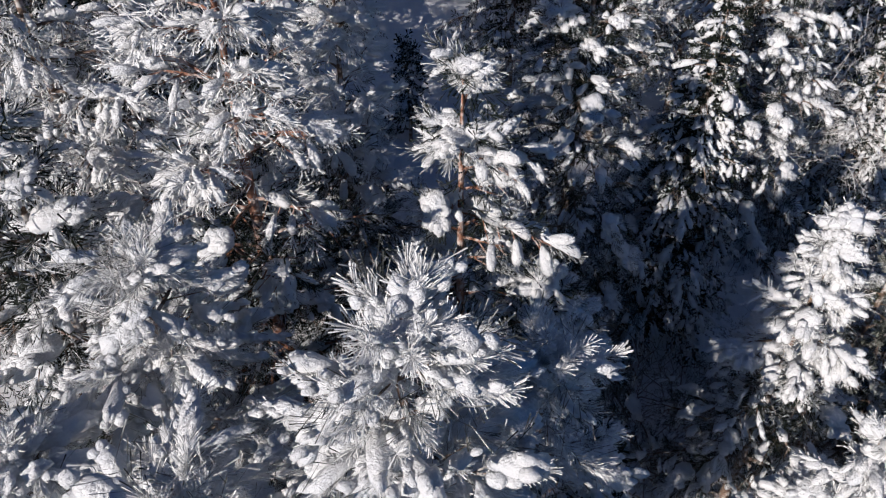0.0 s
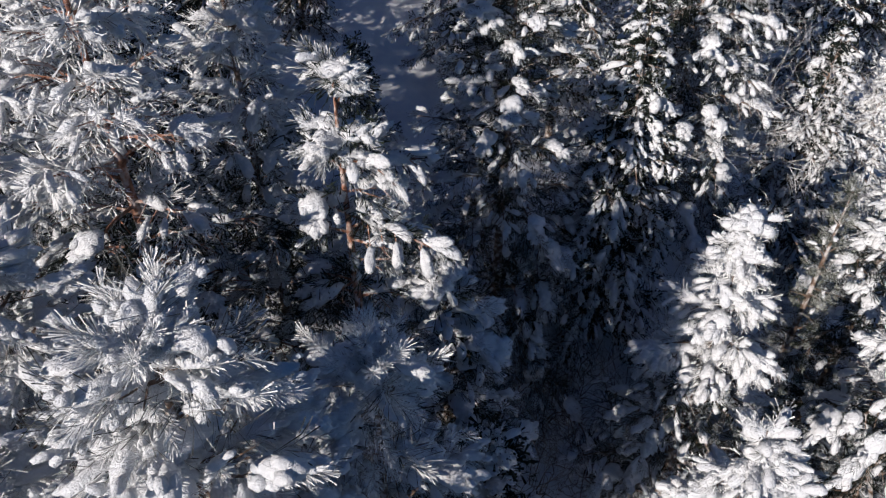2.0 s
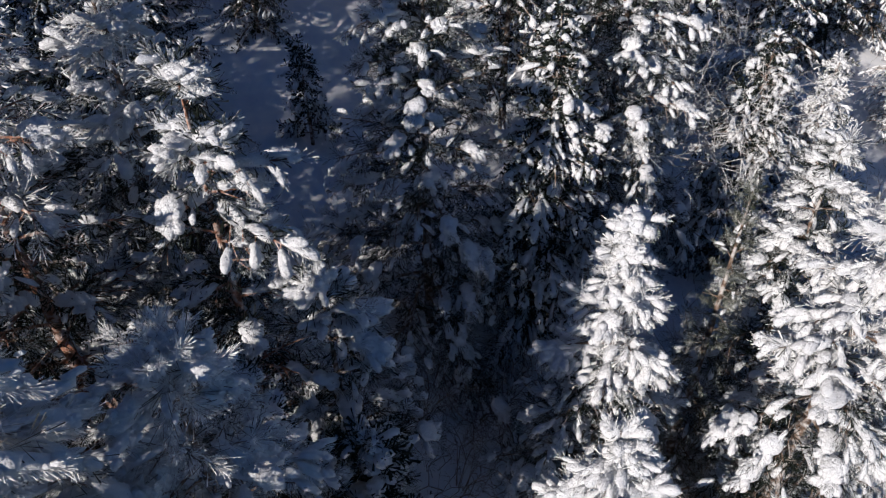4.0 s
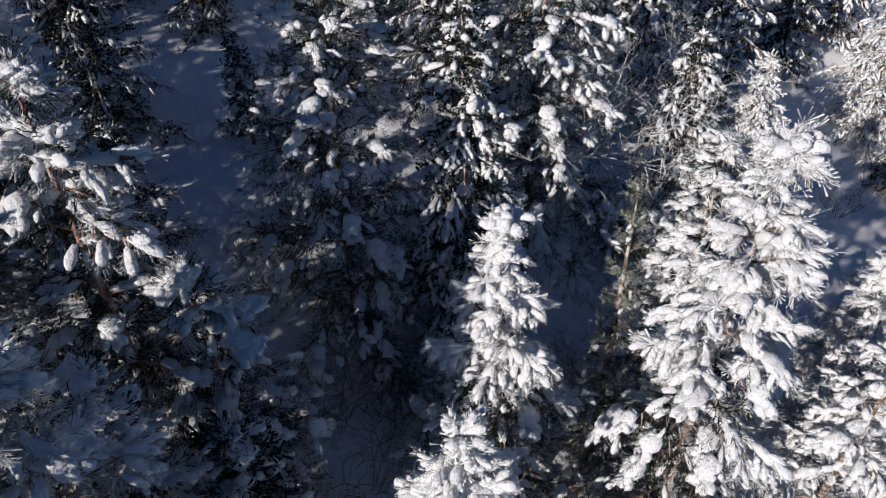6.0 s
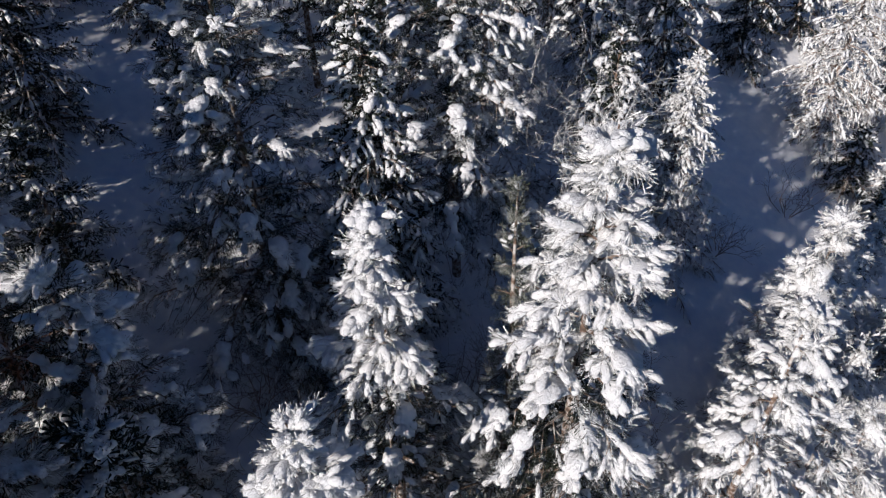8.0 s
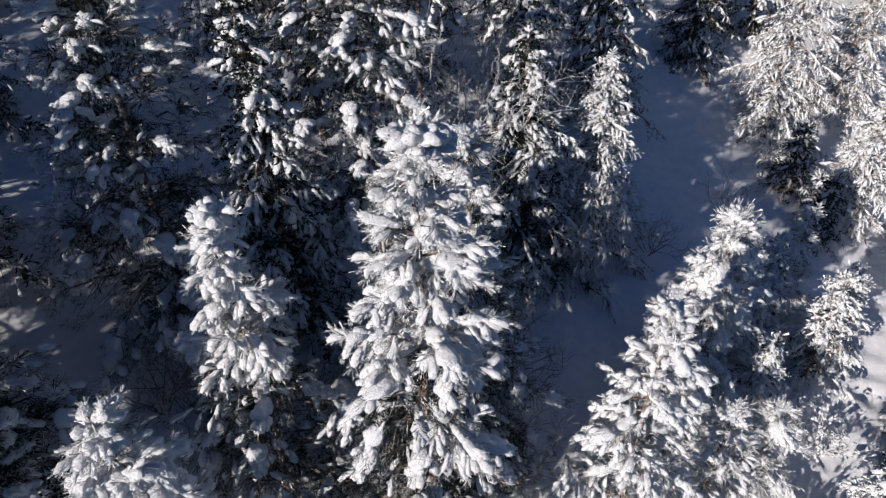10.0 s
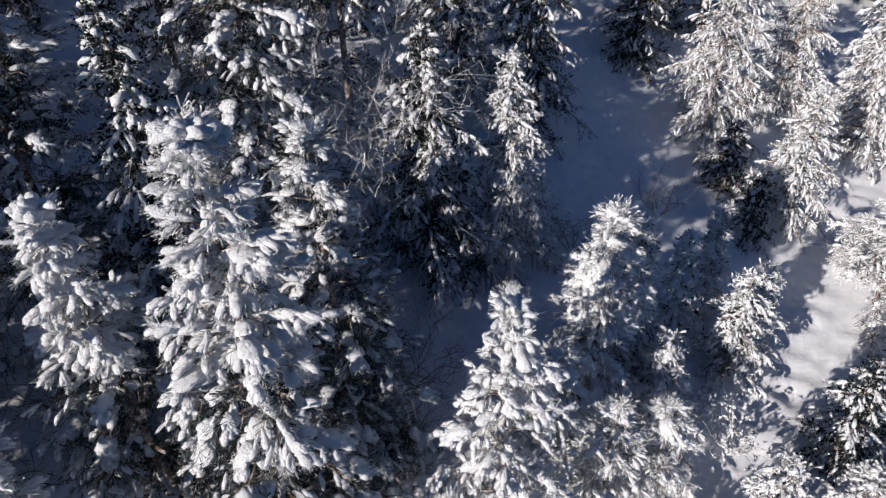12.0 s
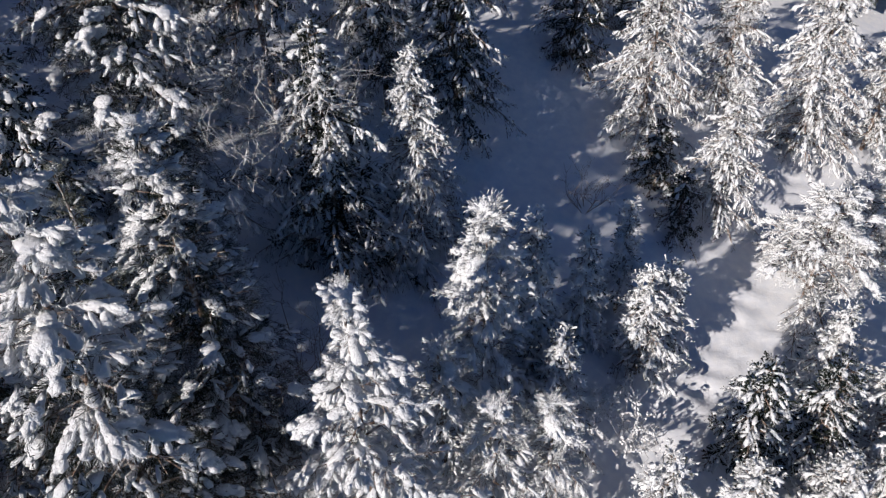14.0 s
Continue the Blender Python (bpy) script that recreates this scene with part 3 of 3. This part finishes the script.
conifer("pine", 4.76, 5.33, 4.12, 0.42, "slim young pine with bare green top and little snow", snow=0.06, detail=2, needles=NEEDLE_BARE, seed=13, tuft=0.6, coat=0.02, pads=0.0, head=0.6)
conifer("pine", 5.61, 5.58, 4.48, 1.30, PINE_DARK, snow=0.5, detail=2, needles=NEEDLE_MID, pads=0.9, seed=14, density=1.25, shade_below=0.28)
conifer("spruce", 7.80, 9.74, 3.60, 1.30, SPRUCE_WHITE, snow=0.8, detail=1, needles=NEEDLE_WHITE, seed=15, power=0.8, fat=0.9, gaps=0.03)
conifer("spruce", 6.45, 9.16, 4.25, 1.50, SPRUCE_DARK, snow=0.55, detail=1, needles=NEEDLE_MID, seed=16, fat=1.2, extra=((-25, 2.75, 0.85, 0), (-70, 2.6, 0.8, 0)), density=1.15)
conifer("pine", 8.98, 6.82, 2.67, 1.10, PINE_NEAR, snow=0.85, detail=2, needles=NEEDLE_WHITE, seed=17, coat=0.75, fat=1.15, density=1.2)
conifer("spruce", 9.72, 7.75, 1.90, 0.75, SPRUCE_WHITE, snow=0.85, detail=1, needles=NEEDLE_WHITE, seed=18, coat=0.5)
conifer("spruce", 10.63, 8.49, 1.15, 0.60, SPRUCE_WHITE, snow=0.85, detail=1, needles=NEEDLE_WHITE, seed=19)
conifer("spruce", 11.40, 9.30, 1.10, 0.50, SPRUCE_WHITE, snow=0.85, detail=1, needles=NEEDLE_WHITE, seed=20)
conifer("spruce", 11.61, 8.10, 0.70, 0.80, SPRUCE_WHITE, snow=0.7, detail=1, needles=NEEDLE_WHITE, seed=21)
conifer("spruce", 12.05, 8.50, 0.45, 0.70, SPRUCE_WHITE, snow=0.7, detail=1, needles=NEEDLE_WHITE, seed=22)
conifer("spruce", 13.96, 12.30, 1.92, 1.30, SPRUCE_WHITE, snow=0.5, detail=1, needles=NEEDLE_WHITE, seed=23, fluff=1)
conifer("spruce", 12.60, 14.30, 4.60, 1.45, SPRUCE_WHITE, snow=0.5, detail=1, needles=NEEDLE_WHITE, seed=37, fluff=1, density=0.85)
conifer("spruce", 16.60, 15.00, 4.20, 1.60, SPRUCE_WHITE, snow=0.5, detail=1, needles=NEEDLE_WHITE, seed=24, fluff=1, density=0.85, fat=1.2)
conifer("spruce", 14.70, 15.60, 4.00, 1.40, SPRUCE_WHITE, snow=0.5, detail=1, needles=NEEDLE_WHITE, seed=38, fluff=1, density=0.85)
conifer("spruce", 18.60, 15.60, 2.60, 1.20, SPRUCE_WHITE, snow=0.5, detail=1, needles=NEEDLE_WHITE, seed=39, fluff=1)
conifer("spruce", 11.10, 16.40, 4.60, 1.20, SPRUCE_DARK, snow=0.4, detail=1, needles=NEEDLE_DARK, seed=25, fluff=1)
conifer("spruce", 8.30, 13.30, 6.30, 1.50, SPRUCE_DARK, snow=0.45, detail=1, needles=NEEDLE_DARK, seed=40, fluff=1, density=0.85, fat=1.2)
conifer("pine", 6.80, 13.20, 6.20, 1.10, PINE_DARK, snow=0.5, detail=1, needles=NEEDLE_MID, seed=41)
conifer("spruce", -2.70, 9.60, 6.20, 1.45, SPRUCE_DARK, snow=0.35, detail=1, needles=NEEDLE_DARK, seed=26, fluff=1)
conifer("spruce", -0.55, 10.05, 3.80, 0.65, SPRUCE_DARK, snow=0.55, detail=1, needles=NEEDLE_MID, seed=27, fluff=1)
conifer("spruce", -1.90, 12.60, 5.40, 1.0, SPRUCE_DARK, snow=0.35, detail=1, needles=NEEDLE_DARK, seed=28, fluff=1)
conifer("spruce", 11.44, 5.26, -0.13, 0.90, SPRUCE_WHITE, snow=0.7, detail=1, needles=NEEDLE_WHITE, seed=29, fluff=2)
conifer("spruce", 12.70, 5.40, -0.50, 0.90, SPRUCE_WHITE, snow=0.6, detail=1, needles=NEEDLE_WHITE, seed=42, fluff=2)
conifer("spruce", 13.25, 6.92, -0.05, 0.95, SPRUCE_WHITE, snow=0.65, detail=1, needles=NEEDLE_MID, seed=30, fluff=2)
conifer("spruce", 14.40, 7.10, -0.30, 1.05, SPRUCE_WHITE, snow=0.6, detail=1, needles=NEEDLE_MID, seed=43, fluff=2)
conifer("pine", 15.40, 10.40, 0.62, 1.85, "bushy rimed pine beside the trail", snow=0.3, detail=1, coat=0.12, needles=NEEDLE_WHITE, density=1.3, seed=31)
conifer("pine", 17.20, 11.80, 0.50, 1.30, "bushy rimed pine beside the trail", snow=0.3, detail=1, coat=0.12, needles=NEEDLE_WHITE, density=1.3, seed=44)
conifer("pine", 9.11, 5.60, 0.46, 0.75, PINE_NEAR, snow=0.6, detail=2, needles=NEEDLE_WHITE, seed=45, coat=0.5, head=0.6)
conifer("pine", 9.94, 5.90, 0.14, 0.75, PINE_NEAR, snow=0.6, detail=2, needles=NEEDLE_WHITE, seed=46, coat=0.5, head=0.6)
conifer("spruce", 10.11, 6.90, 0.42, 0.90, SPRUCE_WHITE, snow=0.75, detail=1, needles=NEEDLE_WHITE, seed=47, coat=0.5)
conifer("pine", 8.35, 6.00, 1.05, 0.85, PINE_NEAR, snow=0.75, detail=1, needles=NEEDLE_WHITE, seed=48, coat=0.4)
for k, (x, y, tall) in enumerate([(9.7, 4.9, 0.9), (9.2, 4.5, 1.0), (9.6, 6.9, 0.9), (10.6, 7.0, 0.9), (8.9, 5.9, 1.0)]):
    shrub(x, y, tall, 0.6, "small leafless bush crusted with rime", TWIG, 40 + k, rime=0.6)
shrub(11.40, 6.75, 0.8, 0.6, "small leafless bush crusted with rime", TWIG, 5, rime=0.4)
shrub(11.0, 11.5, 1.0, 0.7, "leafless dark bush standing in shaded snow", TWIG_DARK, 1)
shrub(9.1, 10.1, 0.8, 0.6, "leafless dark bush standing in shaded snow", TWIG_DARK, 3)
shrub(5.45, 9.75, 3.6, 0.35, "leafless birch with a haze of rimed grey twigs", TWIG, 2, name="birch_tree", depth=6, stems=9, thick=0.022)
shrub(5.8, 7.6, 1.1, 0.15, "thin leafless sapling in shaded snow", TWIG_DARK, 6, stems=2, depth=3)

# the rows behind; those at far left, out of view, are added for shade
for k, (x, y, top, r, kind) in enumerate([(-2.6, 7.3, 6.2, 1.3, "spruce"), (-3.0, 15.2, 8.2, 1.6, "spruce"), (-0.9, 16.2, 8.6, 1.6, "spruce"), (-5.6, 10.2, 8.0, 1.7, "spruce"), (-6.4, 7.6, 8.2, 1.8, "spruce"), (-7.2, 9.6, 8.6, 1.8, "spruce"), (1.0, 15.2, 8.0, 1.6, "spruce"), (1.3, 12.2, 7.4, 1.5, "pine"), (2.8, 11.2, 7.2, 1.5, "spruce"), (4.6, 12.4, 7.2, 1.5, "pine"), (6.2, 15.6, 7.4, 1.6, "spruce"),
                                          (3.2, 15.0, 7.6, 1.7, "pine"), (-3.9, 12.4, 7.6, 1.6, "spruce"), (-4.4, 8.0, 7.6, 1.6, "spruce"), (-4.9, 5.3, 8.0, 1.7, "pine"),
                                          (-3.3, 6.4, 7.2, 1.3, "pine"), (8.8, 18.6, 6.8, 1.5, "spruce"), (13.2, 18.2, 5.8, 1.5, "spruce")]):
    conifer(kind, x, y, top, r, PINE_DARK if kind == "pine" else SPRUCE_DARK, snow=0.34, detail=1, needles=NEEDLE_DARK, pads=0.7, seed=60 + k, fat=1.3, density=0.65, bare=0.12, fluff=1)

# the dense young growth beyond the trail
for k, (x, y, top, r) in enumerate([(15.0, 8.35, -0.3, 0.95), (15.9, 7.7, -0.4, 1.0), (14.2, 5.9, -0.9, 0.9), (15.5, 6.5, -0.7, 1.0), (11.9, 4.4, -0.9, 0.8)]):
    conifer("spruce", x, y, top, r, SPRUCE_WHITE, snow=0.6, detail=1, needles=NEEDLE_WHITE, seed=80 + k)

# undergrowth between the larger trees
conifer("pine", 1.20, 3.20, 3.20, 0.90, PINE_DARK, snow=0.35, detail=1, needles=NEEDLE_DARK, seed=90)
conifer("spruce", 12.65, 12.55, 0.95, 0.85, SPRUCE_DARK, snow=0.25, detail=1, needles=NEEDLE_DARK, seed=91)
conifer("spruce", 12.95, 11.50, 0.35, 0.75, SPRUCE_DARK, snow=0.3, detail=1, needles=NEEDLE_DARK, seed=92)
conifer("pine", -1.30, 7.00, 3.90, 0.95, PINE_DARK, snow=0.35, detail=1, needles=NEEDLE_DARK, seed=93)
shrub(0.30, 8.00, 1.2, 0.6, "low bush crusted with rime between the pines", TWIG, 7, rime=0.3)

for k, (x, y, tall) in enumerate([(1.45, 5.60, 0.9), (1.90, 4.70, 1.0), (5.00, 6.70, 1.1), (5.30, 5.70, 1.0), (4.45, 6.30, 1.0), (2.20, 5.70, 0.8), (5.25, 5.05, 1.4), (5.70, 6.35, 1.5), (6.05, 5.60, 1.4), (6.30, 6.90, 1.2), (6.10, 4.75, 1.2), (1.90, 6.30, 1.1), (2.60, 6.10, 1.2), (2.75, 5.20, 1.1), (3.30, 6.00, 1.2)]):
    shrub(x, y, tall, 0.8, "dense brown leafless brush under the pines", TWIG_DARK, 20 + k, stems=9)
